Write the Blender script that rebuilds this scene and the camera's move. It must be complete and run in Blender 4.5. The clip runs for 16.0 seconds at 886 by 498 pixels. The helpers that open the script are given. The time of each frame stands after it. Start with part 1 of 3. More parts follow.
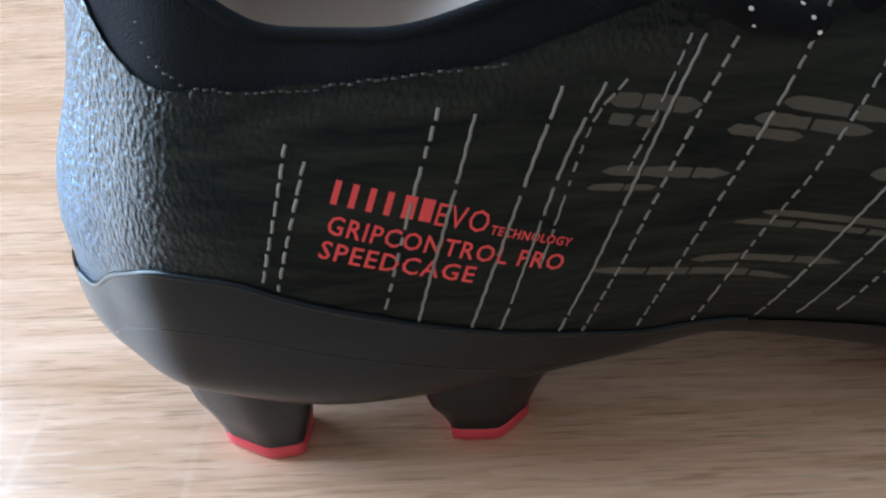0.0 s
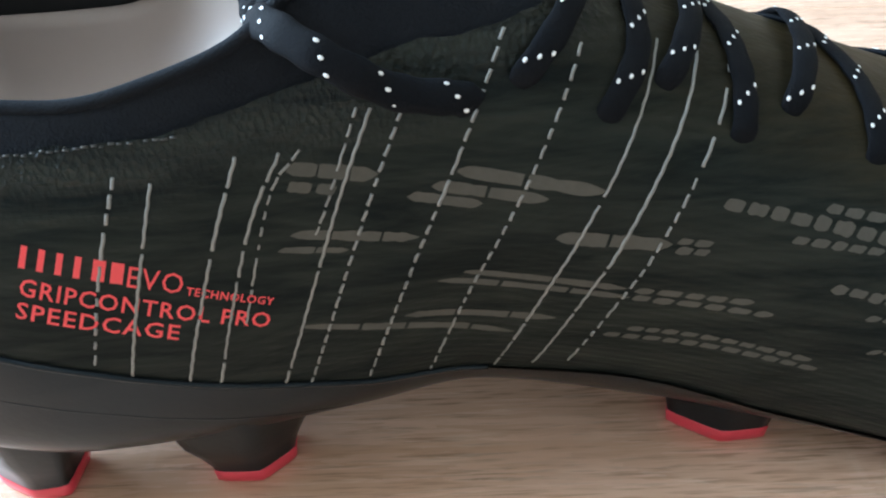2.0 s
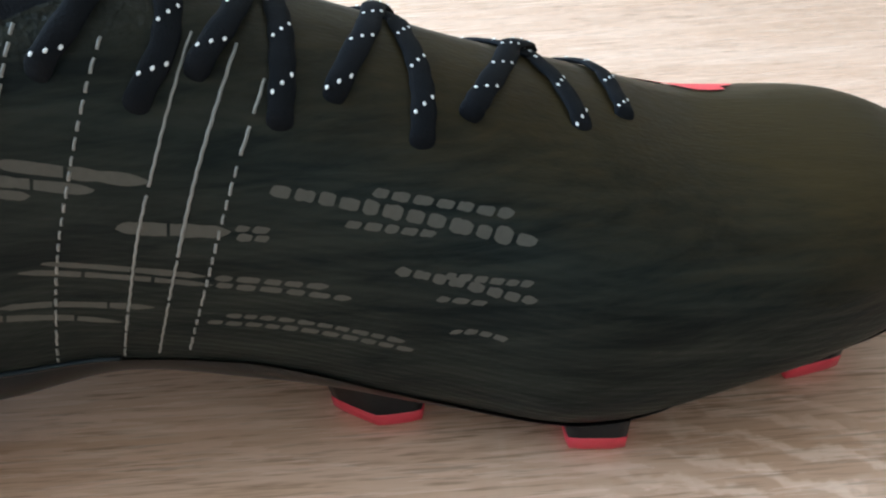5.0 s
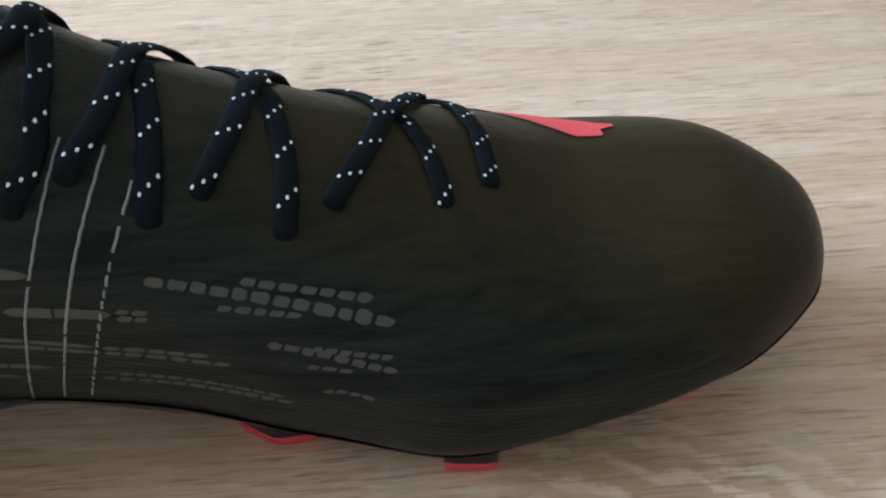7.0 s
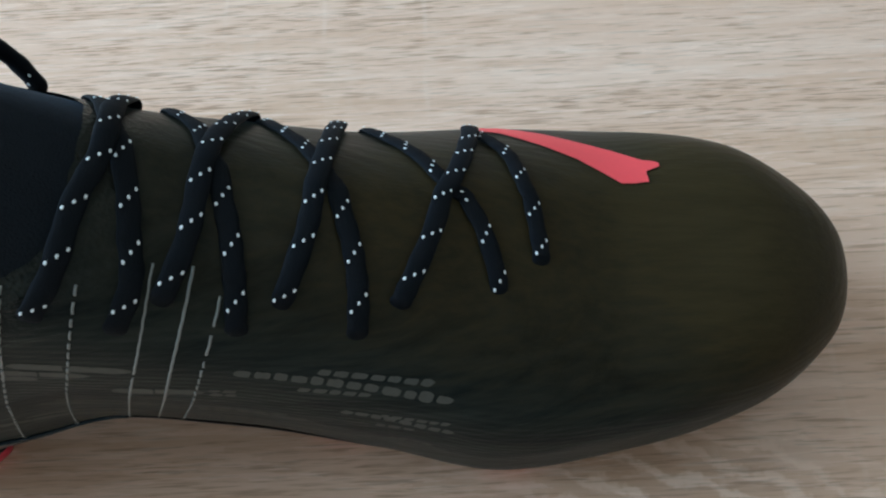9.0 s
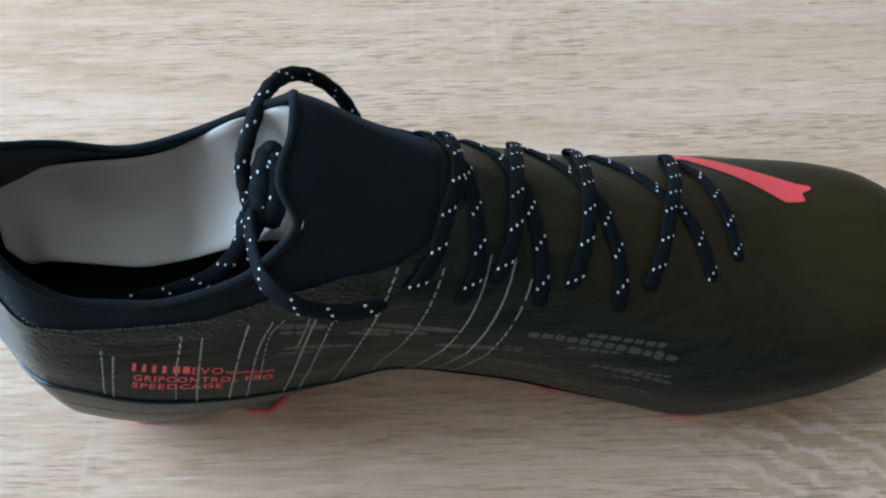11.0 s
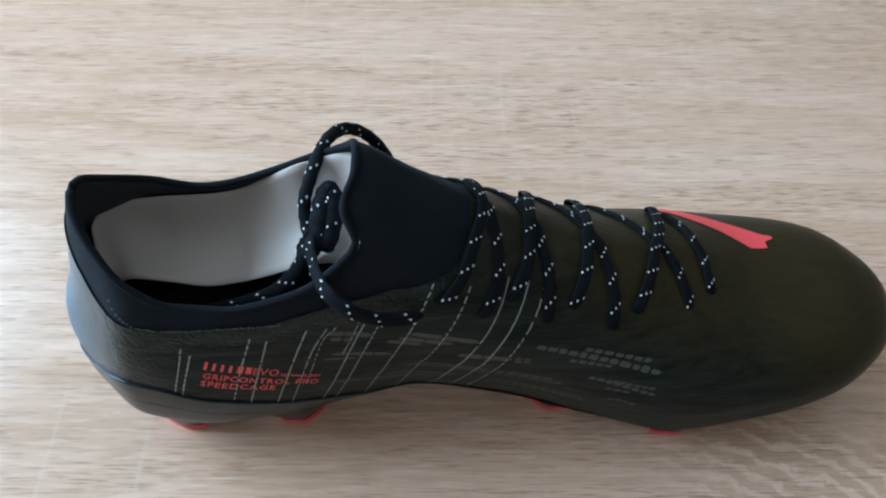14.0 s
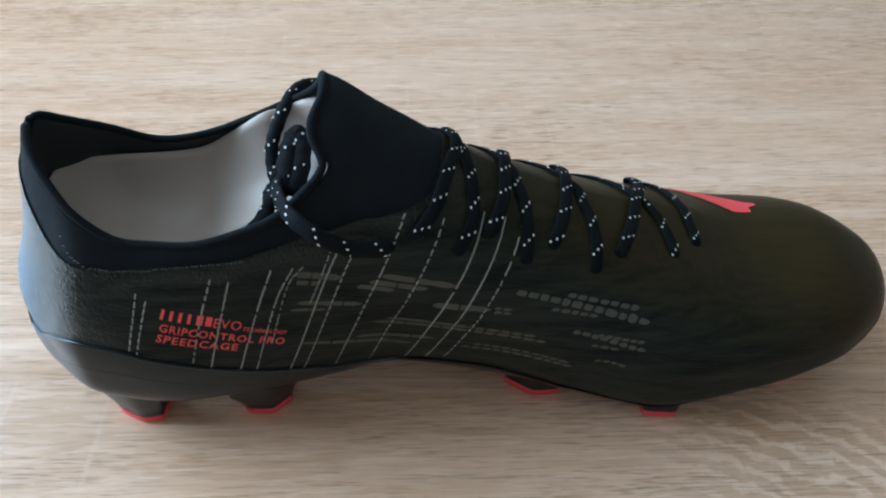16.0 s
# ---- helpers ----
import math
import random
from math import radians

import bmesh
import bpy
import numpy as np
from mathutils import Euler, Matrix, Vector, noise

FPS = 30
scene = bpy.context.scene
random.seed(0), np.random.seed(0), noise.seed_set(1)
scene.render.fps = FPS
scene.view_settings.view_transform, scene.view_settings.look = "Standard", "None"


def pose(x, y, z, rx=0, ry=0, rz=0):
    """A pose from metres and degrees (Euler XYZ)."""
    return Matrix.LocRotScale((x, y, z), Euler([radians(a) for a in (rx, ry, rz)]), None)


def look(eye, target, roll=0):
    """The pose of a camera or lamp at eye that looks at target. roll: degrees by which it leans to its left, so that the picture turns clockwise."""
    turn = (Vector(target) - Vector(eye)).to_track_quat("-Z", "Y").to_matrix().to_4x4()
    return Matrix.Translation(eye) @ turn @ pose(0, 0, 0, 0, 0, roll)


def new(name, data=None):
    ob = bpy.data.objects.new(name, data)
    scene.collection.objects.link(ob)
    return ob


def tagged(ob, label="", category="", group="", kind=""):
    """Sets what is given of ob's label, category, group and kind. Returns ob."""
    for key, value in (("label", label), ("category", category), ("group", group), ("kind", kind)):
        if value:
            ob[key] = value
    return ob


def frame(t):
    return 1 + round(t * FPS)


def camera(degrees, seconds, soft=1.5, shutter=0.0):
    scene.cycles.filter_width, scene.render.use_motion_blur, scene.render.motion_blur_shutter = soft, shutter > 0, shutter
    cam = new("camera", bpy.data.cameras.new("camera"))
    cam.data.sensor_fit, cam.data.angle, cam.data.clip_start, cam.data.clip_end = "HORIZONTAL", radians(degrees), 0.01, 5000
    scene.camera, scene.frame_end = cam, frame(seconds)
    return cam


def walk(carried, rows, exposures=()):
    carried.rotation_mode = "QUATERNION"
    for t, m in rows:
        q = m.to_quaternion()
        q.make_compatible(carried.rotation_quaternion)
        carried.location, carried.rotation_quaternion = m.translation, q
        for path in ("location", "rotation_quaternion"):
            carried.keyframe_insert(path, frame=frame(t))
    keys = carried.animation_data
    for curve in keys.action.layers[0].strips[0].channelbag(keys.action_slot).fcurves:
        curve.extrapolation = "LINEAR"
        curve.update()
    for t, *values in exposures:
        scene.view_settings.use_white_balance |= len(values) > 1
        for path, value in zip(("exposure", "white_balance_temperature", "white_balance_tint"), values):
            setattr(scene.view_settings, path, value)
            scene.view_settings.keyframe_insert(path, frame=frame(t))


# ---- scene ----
LENS = 56.4
cam = camera(LENS, 16.0, soft=2.2)
PATH = [
    (0, (0.07456, -0.13377, 0.12051), (0.06481, 0.10810, -0.05669), -3.99),
    (0.5, (0.08196, -0.13338, 0.12387), (0.07329, 0.10662, -0.05592), -3.64),
    (1, (0.09320, -0.13298, 0.12492), (0.08382, 0.10785, -0.05371), -3.72),
    (1.5, (0.10814, -0.13190, 0.12826), (0.09917, 0.10850, -0.05097), -3.65),
    (2, (0.11807, -0.13196, 0.12783), (0.11145, 0.11001, -0.04938), -3.30),
    (2.5, (0.12816, -0.13261, 0.12842), (0.12352, 0.11002, -0.04796), -3.34),
    (3, (0.14067, -0.13427, 0.12610), (0.13873, 0.10859, -0.05000), -3.36),
    (3.5, (0.15239, -0.13632, 0.12536), (0.15267, 0.10712, -0.04997), -3.53),
    (4, (0.15976, -0.13660, 0.12402), (0.16073, 0.10667, -0.05152), -3.63),
    (4.5, (0.16939, -0.13831, 0.12335), (0.17119, 0.10487, -0.05232), -3.62),
    (5, (0.18063, -0.13792, 0.12456), (0.18274, 0.10494, -0.05155), -3.59),
    (7.5, (0.20536, -0.11629, 0.16919), (0.20913, 0.08462, -0.05358), -3.06),
    (8, (0.20747, -0.10251, 0.18432), (0.20706, 0.07950, -0.05416), -3.75),
    (8.5, (0.20856, -0.09438, 0.19367), (0.20236, 0.06619, -0.05966), -5.23),
    (9, (0.19876, -0.09074, 0.19981), (0.19248, 0.06285, -0.05781), -4.77),
    (9.5, (0.17876, -0.09155, 0.21830), (0.17119, 0.06206, -0.03928), -4.69),
    (10, (0.15863, -0.09940, 0.22916), (0.15358, 0.05495, -0.02804), -3.62),
    (12.5, (0.13287, -0.13898, 0.28816), (0.12808, 0.00351, 0.02420), -1.79),
    (13, (0.13397, -0.14347, 0.29107), (0.13366, -0.00075, 0.02720), -0.11),
    (13.5, (0.13203, -0.14704, 0.29287), (0.13299, -0.00378, 0.02928), 0.39),
    (14, (0.12659, -0.15456, 0.28273), (0.12782, 0.02027, 0.03895), 0.52),
    (14.5, (0.12621, -0.17884, 0.26811), (0.12735, 0.01739, 0.04119), 1.17),
    (15, (0.13227, -0.18971, 0.23831), (0.13472, 0.02297, 0.02674), 1.37),
    (15.5, (0.13178, -0.18479, 0.22342), (0.13901, 0.03072, 0.01484), 1.37),
    (16, (0.13001, -0.19283, 0.23547), (0.13674, 0.02181, 0.02599), 0.49),
]
walk(cam, [(t, look(eye, target, roll)) for t, eye, target, roll in PATH],
     [(0, 0.24, 7400, 19), (1.0, 0.66, 7200, 19), (1.5, 1.05, 7300, 20), (2.0, 1.10, 7200, 16), (3.5, 1.06, 7100, 14), (5, 0.83, 7100, 15), (7.5, 0.15, 6800, 10), (9, 0.03, 6600, 8), (10, 0.0, 6600, 7), (12.5, 0.03, 6500, 8), (14, -0.02, 6650, 9), (15, -0.15, 7050, 11), (16, 0.0, 6950, 11)])

# ---- daylight: sky, a window in the wall beyond the heel ----
world = bpy.data.worlds.new("sky")
scene.world = world
world.use_nodes = True
wn = world.node_tree.nodes
sky = wn.new("ShaderNodeTexSky")
sky.sky_type, sky.sun_disc = "NISHITA", False
sky.sun_elevation, sky.sun_rotation = radians(35), radians(200)
world.node_tree.links.new(sky.outputs[0], wn["Background"].inputs[0])
wn["Background"].inputs[1].default_value = 0.12


def area(name, place, target, w, h, watts, colour):
    lamp = bpy.data.lights.new(name, "AREA")
    lamp.shape, lamp.size, lamp.size_y, lamp.energy, lamp.color = "RECTANGLE", w, h, watts, colour
    ob = new(name, lamp)
    ob.matrix_world = look(place, target)
    return ob


area("window_light", (-1.45, 0.46, 0.80), (0.1, 0.20, 0.28), 1.40, 1.45, 94, (0.48, 0.74, 1.0))

# ---- materials ----
class Nodes:
    """A node material under construction."""

    def __init__(self, name):
        self.m = bpy.data.materials.new(name)
        self.m.use_nodes = True
        self.t = self.m.node_tree
        self.bsdf = self.t.nodes["Principled BSDF"]
        self.coord = self.t.nodes.new("ShaderNodeTexCoord").outputs["Object"]

    def set(self, **values):
        for k, v in values.items():
            socket = self.bsdf.inputs[k.replace("_", " ")]
            if hasattr(v, "links"):
                self.t.links.new(v, socket)
            else:
                socket.default_value = (*v, 1) if isinstance(v, tuple) and len(v) == 3 else v
        return self

    def node(self, kind, inputs=None, **props):
        n = self.t.nodes.new(kind)
        for k, v in props.items():
            setattr(n, k, v)
        for k, v in (inputs or {}).items():
            if hasattr(v, "links"):
                self.t.links.new(v, n.inputs[k])
            else:
                n.inputs[k].default_value = v
        return n

    def scaled(self, x, y, z, turn=(0, 0, 0)):
        return self.node("ShaderNodeMapping", {"Vector": self.coord, "Scale": (x, y, z), "Rotation": turn}).outputs[0]

    def noise(self, vector, scale, detail=3.0, rough=0.5, distort=0.0):
        return self.node("ShaderNodeTexNoise", {"Vector": vector, "Scale": scale, "Detail": detail, "Roughness": rough, "Distortion": distort}).outputs[0]

    def ramp(self, value, *stops):
        n = self.node("ShaderNodeValToRGB", {"Fac": value})
        el = n.color_ramp.elements
        while len(el) < len(stops):
            el.new(0.5)
        for e, (at, c) in zip(el, stops):
            e.position, e.color = at, ((*c, 1) if isinstance(c, tuple) else (c, c, c, 1))
        return n.outputs[0]

    def mix(self, fac, a, b, how="MIX"):
        n = self.node("ShaderNodeMix", data_type="RGBA", blend_type=how)
        for i, v in ((0, fac), (6, a), (7, b)):
            if hasattr(v, "links"):
                self.t.links.new(v, n.inputs[i])
            else:
                n.inputs[i].default_value = (*v, 1) if isinstance(v, tuple) else v
        return n.outputs[2]

    def maths(self, how, a, b=0.0):
        n = self.node("ShaderNodeMath", {0: a, 1: b}, operation=how)
        return n.outputs[0]

    def bump(self, height, strength=0.3, distance=0.0005):
        self.set(Normal=self.node("ShaderNodeBump", {"Height": height, "Strength": strength, "Distance": distance}).outputs[0])
        return self


def plain(name, colour, rough=0.5, grain=400.0, vary=0.25, bump=0.15, depth=0.0002, **more):
    n = Nodes(name)
    f = n.noise(n.coord, grain, 4)
    g = n.noise(n.coord, grain / 12, 3)
    dark = tuple(c * (1 - vary) for c in colour)
    light = tuple(min(1, c * (1 + vary)) for c in colour)
    n.set(Base_Color=n.mix(n.maths("MULTIPLY", n.maths("ADD", f, g), 0.5), dark, light), Roughness=rough, **more)
    return n.bump(f, bump, depth).m


def wood():
    """Pale oak laminate: long soft bands, short dark pores, and a flame of nested arcs."""
    n = Nodes("oak_laminate")
    xyz = n.node("ShaderNodeSeparateXYZ", {"Vector": n.coord})
    wave = n.noise(n.scaled(1.6, 10, 1), 2.4, 3, 0.5, 0.8)
    long = n.noise(n.scaled(5, 85, 1), 2.0, 5, 0.62, 0.5)
    mid = n.noise(n.scaled(18, 210, 1), 2.0, 4, 0.6, 0.4)
    pores = n.noise(n.scaled(38, 620, 1), 2.0, 2, 0.5, 0.2)
    tone = n.maths("ADD", n.maths("MULTIPLY", wave, 0.40), n.maths("ADD", n.maths("MULTIPLY", long, 0.38), n.maths("MULTIPLY", mid, 0.22)))
    base = n.ramp(tone, (0.35, (0.610, 0.353, 0.228)), (0.49, (0.734, 0.450, 0.319)), (0.64, (0.831, 0.546, 0.410)))
    # the flame: rings round a place on the table, drawn out along the grain
    wobble = n.maths("MULTIPLY", n.maths("SUBTRACT", n.noise(n.scaled(1, 1, 1), 60, 4, 0.62), 0.5), 0.014)
    dx = n.maths("MULTIPLY", n.maths("SUBTRACT", xyz.outputs[0], 0.010), 0.45)
    dy = n.maths("SUBTRACT", xyz.outputs[1], -0.135)
    far = n.maths("ADD", n.maths("SQRT", n.maths("ADD", n.maths("MULTIPLY", dx, dx), n.maths("MULTIPLY", dy, dy))), wobble)
    rings = n.maths("SINE", n.maths("MULTIPLY", far, 1150.0))
    board = n.ramp(n.maths("ADD", xyz.outputs[1], 0.2), (0.081, 0.0), (0.084, 1.0), (0.15, 1.0), (0.19, 0.0))
    zone = n.maths("MULTIPLY", n.ramp(far, (0.020, 0.0), (0.030, 1.0), (0.062, 1.0), (0.085, 0.0)), n.maths("MULTIPLY", board, n.ramp(xyz.outputs[0], (0.04, 0.0), (0.09, 1.0))))
    base = n.mix(n.maths("MULTIPLY", zone, n.ramp(rings, (0.35, 0.0), (0.95, 0.55))), base, (0.904, 0.643, 0.503))
    base = n.mix(n.maths("MULTIPLY", zone, n.ramp(rings, (0.0, 0.42), (0.35, 0.0))), base, (0.520, 0.292, 0.182))
    base = n.mix(n.ramp(pores, (0.56, 0.0), (0.70, 0.68)), base, (0.373, 0.210, 0.131))
    base = n.mix(n.ramp(n.noise(n.scaled(30, 380, 1), 1.7, 2), (0.58, 0.0), (0.75, 0.40)), base, (0.893, 0.653, 0.521))
    rays = n.maths("MULTIPLY", n.noise(n.scaled(210, 5, 1), 1.0, 2), n.noise(n.scaled(14, 30, 1), 1.0, 2))
    base = n.mix(n.ramp(rays, (0.33, 0.0), (0.42, 0.07)), base, (0.859, 0.643, 0.503))
    # dark short grain lines in drifts, and faint pale saw marks across the board
    drift = n.ramp(n.noise(n.scaled(3, 22, 1), 2.0, 3), (0.46, 0.0), (0.62, 1.0))
    dashes = n.ramp(n.noise(n.scaled(60, 900, 1), 1.5, 2, 0.5), (0.53, 0.0), (0.66, 0.75))
    base = n.mix(n.maths("MULTIPLY", drift, dashes), base, (0.305, 0.161, 0.093))
    saw = n.ramp(n.maths("SINE", n.maths("MULTIPLY", n.maths("ADD", xyz.outputs[0], n.maths("MULTIPLY", wave, 0.004)), 185.0)), (0.984, 0.0), (0.997, 0.12))
    base = n.mix(n.maths("MULTIPLY", saw, n.ramp(n.noise(n.scaled(9, 16, 1), 1.0, 2), (0.57, 0.0), (0.66, 1.0))), base, (0.950, 0.741, 0.614))
    n.set(Base_Color=base, Roughness=n.ramp(mid, (0.3, 0.20), (0.75, 0.33)), Specular_IOR_Level=0.7)
    return n.bump(n.maths("ADD", pores, n.maths("MULTIPLY", mid, 0.5)), 0.10, 0.0003).m


WOOD = wood()
def film():
    """Coated weave: near-black ribbed sides, olive-brown toe, crackled and glossy at the heel and under the collar."""
    n = Nodes("coated_film")
    xyz = n.node("ShaderNodeSeparateXYZ", {"Vector": n.coord})
    x, z = xyz.outputs[0], xyz.outputs[2]
    streak = n.noise(n.scaled(16, 300, 420), 1.6, 4, 0.62)
    brush = n.noise(n.scaled(26, 90, 190), 1.3, 5, 0.68, 0.6)
    fine = n.noise(n.scaled(220, 1500, 1700), 1.0, 3)
    # ribs of the weave, about a millimetre and a half apart
    sway = n.maths("MULTIPLY", n.noise(n.scaled(1, 1, 1), 14, 2), 0.010)
    ribs = n.maths("SINE", n.maths("MULTIPLY", n.maths("ADD", z, n.maths("ADD", n.maths("MULTIPLY", x, 0.2), sway)), 4200.0))
    ribs = n.maths("MULTIPLY", n.maths("ADD", n.maths("MULTIPLY", ribs, 0.5), 0.5), n.ramp(brush, (0.35, 0.15), (0.65, 1.0)))
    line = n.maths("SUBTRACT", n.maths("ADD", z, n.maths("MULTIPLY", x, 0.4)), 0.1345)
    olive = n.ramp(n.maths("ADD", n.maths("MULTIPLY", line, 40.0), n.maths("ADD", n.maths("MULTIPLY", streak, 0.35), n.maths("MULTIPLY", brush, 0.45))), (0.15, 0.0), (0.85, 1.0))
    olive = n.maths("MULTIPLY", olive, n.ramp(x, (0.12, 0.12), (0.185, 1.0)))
    base = n.mix(n.ramp(brush, (0.36, 0.0), (0.64, 1.0)), (0.0044, 0.0073, 0.0074), (0.0230, 0.0270, 0.0224))
    base = n.mix(n.maths("MULTIPLY", ribs, 0.30), base, (0.0300, 0.0325, 0.0285))
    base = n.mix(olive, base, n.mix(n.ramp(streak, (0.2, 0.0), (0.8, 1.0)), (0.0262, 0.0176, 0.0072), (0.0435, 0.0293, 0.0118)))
    heel = n.ramp(x, (0.020, 1.0), (0.050, 0.0))
    rise = n.maths("MULTIPLY", n.maths("MAXIMUM", n.maths("SUBTRACT", x, 0.077), 0.0), 0.22)
    band = n.maths("ADD", n.maths("SUBTRACT", n.maths("SUBTRACT", z, 0.073), rise), n.maths("MULTIPLY", n.maths("SUBTRACT", brush, 0.5), 0.010))
    hem = n.maths("MULTIPLY", n.ramp(n.maths("ADD", band, 0.5), (0.493, 0.0), (0.499, 0.8)), n.ramp(x, (0.130, 1.0), (0.150, 0.0)))
    cells = n.node("ShaderNodeTexVoronoi", {"Vector": n.scaled(1, 1, 0.75), "Scale": 1050.0}).outputs["Distance"]
    crackle = n.maths("ADD", n.maths("MULTIPLY", cells, 0.7), n.noise(n.scaled(1, 1, 0.7), 480, 4, 0.65, 1.0))
    worn = n.maths("MAXIMUM", heel, hem)
    base = n.mix(n.maths("MULTIPLY", worn, n.ramp(crackle, (0.70, 0.0), (1.0, 0.5))), base, (0.016, 0.015, 0.012))
    # raised IOR and blue specular tint put the window's blue sheen into the heel
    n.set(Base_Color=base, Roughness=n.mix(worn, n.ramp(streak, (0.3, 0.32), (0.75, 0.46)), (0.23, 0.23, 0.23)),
          Specular_IOR_Level=n.mix(worn, n.ramp(x, (0.010, 0.9), (0.040, 0.09)), n.ramp(x, (0.010, 1.0), (0.034, 0.20))),
          IOR=n.maths("ADD", 1.5, n.ramp(x, (0.008, 0.55), (0.027, 0.0))), Specular_Tint=n.ramp(x, (0.014, (0.30, 0.62, 1.0)), (0.05, (0.78, 0.92, 1.0))))
    height = n.maths("ADD", n.maths("MULTIPLY", n.maths("ADD", n.maths("ADD", fine, n.maths("MULTIPLY", streak, 0.6)), n.maths("MULTIPLY", ribs, 0.5)), 0.15), n.maths("MULTIPLY", worn, crackle))
    return n.bump(height, 0.55, 0.0011).m


UPPER = film()
CARD = plain("grey_card", (0.53, 0.435, 0.40), 0.42, 900, 0.04, 0.08, 0.0001)
# blue sheen tint on the knit stands in for sky light at the collar
KNIT = plain("black_knit", (0.0072, 0.0088, 0.0118), 0.95, 2300, 0.6, 0.8, 0.0003, Specular_IOR_Level=0.20, Sheen_Weight=0.05, Sheen_Roughness=0.35, Sheen_Tint=(0.42, 0.68, 1.0))
# the sole's highlights carry the window light's blue as a specular tint
PLATE = plain("black_sole", (0.0068, 0.0070, 0.0078), 0.30, 700, 0.35, 0.15, 0.0002, Specular_IOR_Level=0.34, Specular_Tint=(0.58, 0.82, 1.0))
RED = plain("coral_stud", (0.78, 0.06, 0.09), 0.35, 500, 0.08, 0.1, 0.0002)
CORAL = plain("coral_print", (0.90, 0.075, 0.085), 0.5, 900, 0.08, 0.1, 0.0001)
LACE = plain("navy_lace", (0.0038, 0.0050, 0.0074), 0.8, 2600, 0.6, 0.7, 0.0002, Specular_IOR_Level=0.14)
FLECK = plain("white_fleck", (0.85, 0.87, 0.88), 0.4, 900, 0.05, 0.1, 0.0001)
THREAD = plain("silver_thread", (0.25, 0.25, 0.235), 0.42, 2500, 0.3, 0.3, 0.0001)
STITCH = plain("dark_stitch", (0.055, 0.055, 0.052), 0.35, 2500, 0.3, 0.3, 0.0001)
SHIMMER = plain("grey_print", (0.085, 0.083, 0.072), 0.5, 900, 0.3, 0.2, 0.0001, Specular_IOR_Level=0.15)
WALL = plain("wall_paint", (0.52, 0.455, 0.39), 0.9, 60, 0.05, 0.1, 0.001)
CEILING = plain("ceiling_paint", (0.84, 0.79, 0.72), 0.9, 60, 0.04, 0.1, 0.001)
FLOOR = plain("floor_boards", (0.30, 0.23, 0.16), 0.5, 30, 0.2, 0.1, 0.001)
INSOLE = plain("black_insole", (0.034, 0.033, 0.034), 0.9, 1500, 0.3, 0.4, 0.0002)

# ---- the boot's form: a loft along its length; heel at x = 0, toe at x = LENGTH, outer side at -y ----
LENGTH = 0.2860
UNDER = 4.55  # roundness of the edge to the underside
# x, near y, far y, height of the widest place, crest y, crest height, underside height, roundness
STATIONS = [
    (0.0000, -0.0040, -0.0034, 0.0383, -0.0037, 0.1278, 0.0303, 2.0),
    (0.0140, -0.0268, 0.0168, 0.0360, -0.0085, 0.1192, 0.0200, 2.0),
    (0.0300, -0.0385, 0.0240, 0.0365, -0.0085, 0.1075, 0.0190, 2.0),
    (0.0500, -0.0411, 0.0281, 0.0374, -0.0058, 0.0980, 0.0156, 2.1),
    (0.0750, -0.0379, 0.0292, 0.0405, -0.0008, 0.1039, 0.0126, 2.3),
    (0.1000, -0.0333, 0.0296, 0.0451, 0.0040, 0.1120, 0.0110, 2.4),
    (0.1200, -0.0316, 0.0252, 0.0556, 0.0019, 0.1016, 0.0117, 2.5),
    (0.1500, -0.0324, 0.0318, 0.0482, -0.0009, 0.0831, 0.0091, 2.6),
    (0.1780, -0.0351, 0.0377, 0.0355, -0.0017, 0.0722, 0.0061, 2.6),
    (0.2060, -0.0398, 0.0434, 0.0293, 0.0033, 0.0610, 0.0038, 2.5),
    (0.2350, -0.0364, 0.0418, 0.0294, 0.0070, 0.0504, 0.0102, 2.4),
    (0.2620, -0.0290, 0.0353, 0.0300, 0.0075, 0.0481, 0.0169, 2.3),
    (0.2768, -0.0190, 0.0243, 0.0295, 0.0055, 0.0428, 0.0232, 2.2),
    (0.2830, -0.0112, 0.0166, 0.0280, 0.0045, 0.0380, 0.0250, 2.1),
    (0.2860, 0.0026, 0.0040, 0.0272, 0.0033, 0.0300, 0.0262, 2.0),
]


def smooth_table(rows, key):
    """A cubic through a table's columns, after its first column has gone through key."""
    k = np.array([key(r[0]) for r in rows])
    v = np.array([r[1:] for r in rows], float)
    h = np.diff(k)
    slope = np.diff(v, axis=0) / h[:, None]
    m = np.zeros_like(v)
    m[0], m[-1] = slope[0], slope[-1]
    for i in range(1, len(k) - 1):
        same = slope[i - 1] * slope[i] > 0
        w1, w2 = 2 * h[i] + h[i - 1], h[i] + 2 * h[i - 1]
        with np.errstate(divide="ignore", invalid="ignore"):
            m[i] = np.where(same, (w1 + w2) / (w1 / slope[i - 1] + w2 / slope[i]), 0)

    def value(x):
        q = min(max(key(x), k[0]), k[-1])
        i = min(int(np.searchsorted(k, q, side="right")) - 1, len(k) - 2)
        t = (q - k[i]) / h[i]
        a, b = (1 + 2 * t) * (1 - t) ** 2, t * (1 - t) ** 2
        return a * v[i] + b * h[i] * m[i] + t * t * (3 - 2 * t) * v[i + 1] + t * t * (t - 1) * h[i] * m[i + 1]
    return value


def along(x):
    return math.acos(1 - 2 * min(max(x / LENGTH, 0), 1))


station = smooth_table(STATIONS, along)
# x and the roundness of the inner side
inner = smooth_table([(0.0, 1.45), (0.012, 1.50), (0.030, 1.72), (0.085, 1.72), (0.105, 1.50), (0.118, 1.45), (0.20, 1.45), (0.235, 1.55), (0.26, 1.75), (0.30, 1.75)], float)
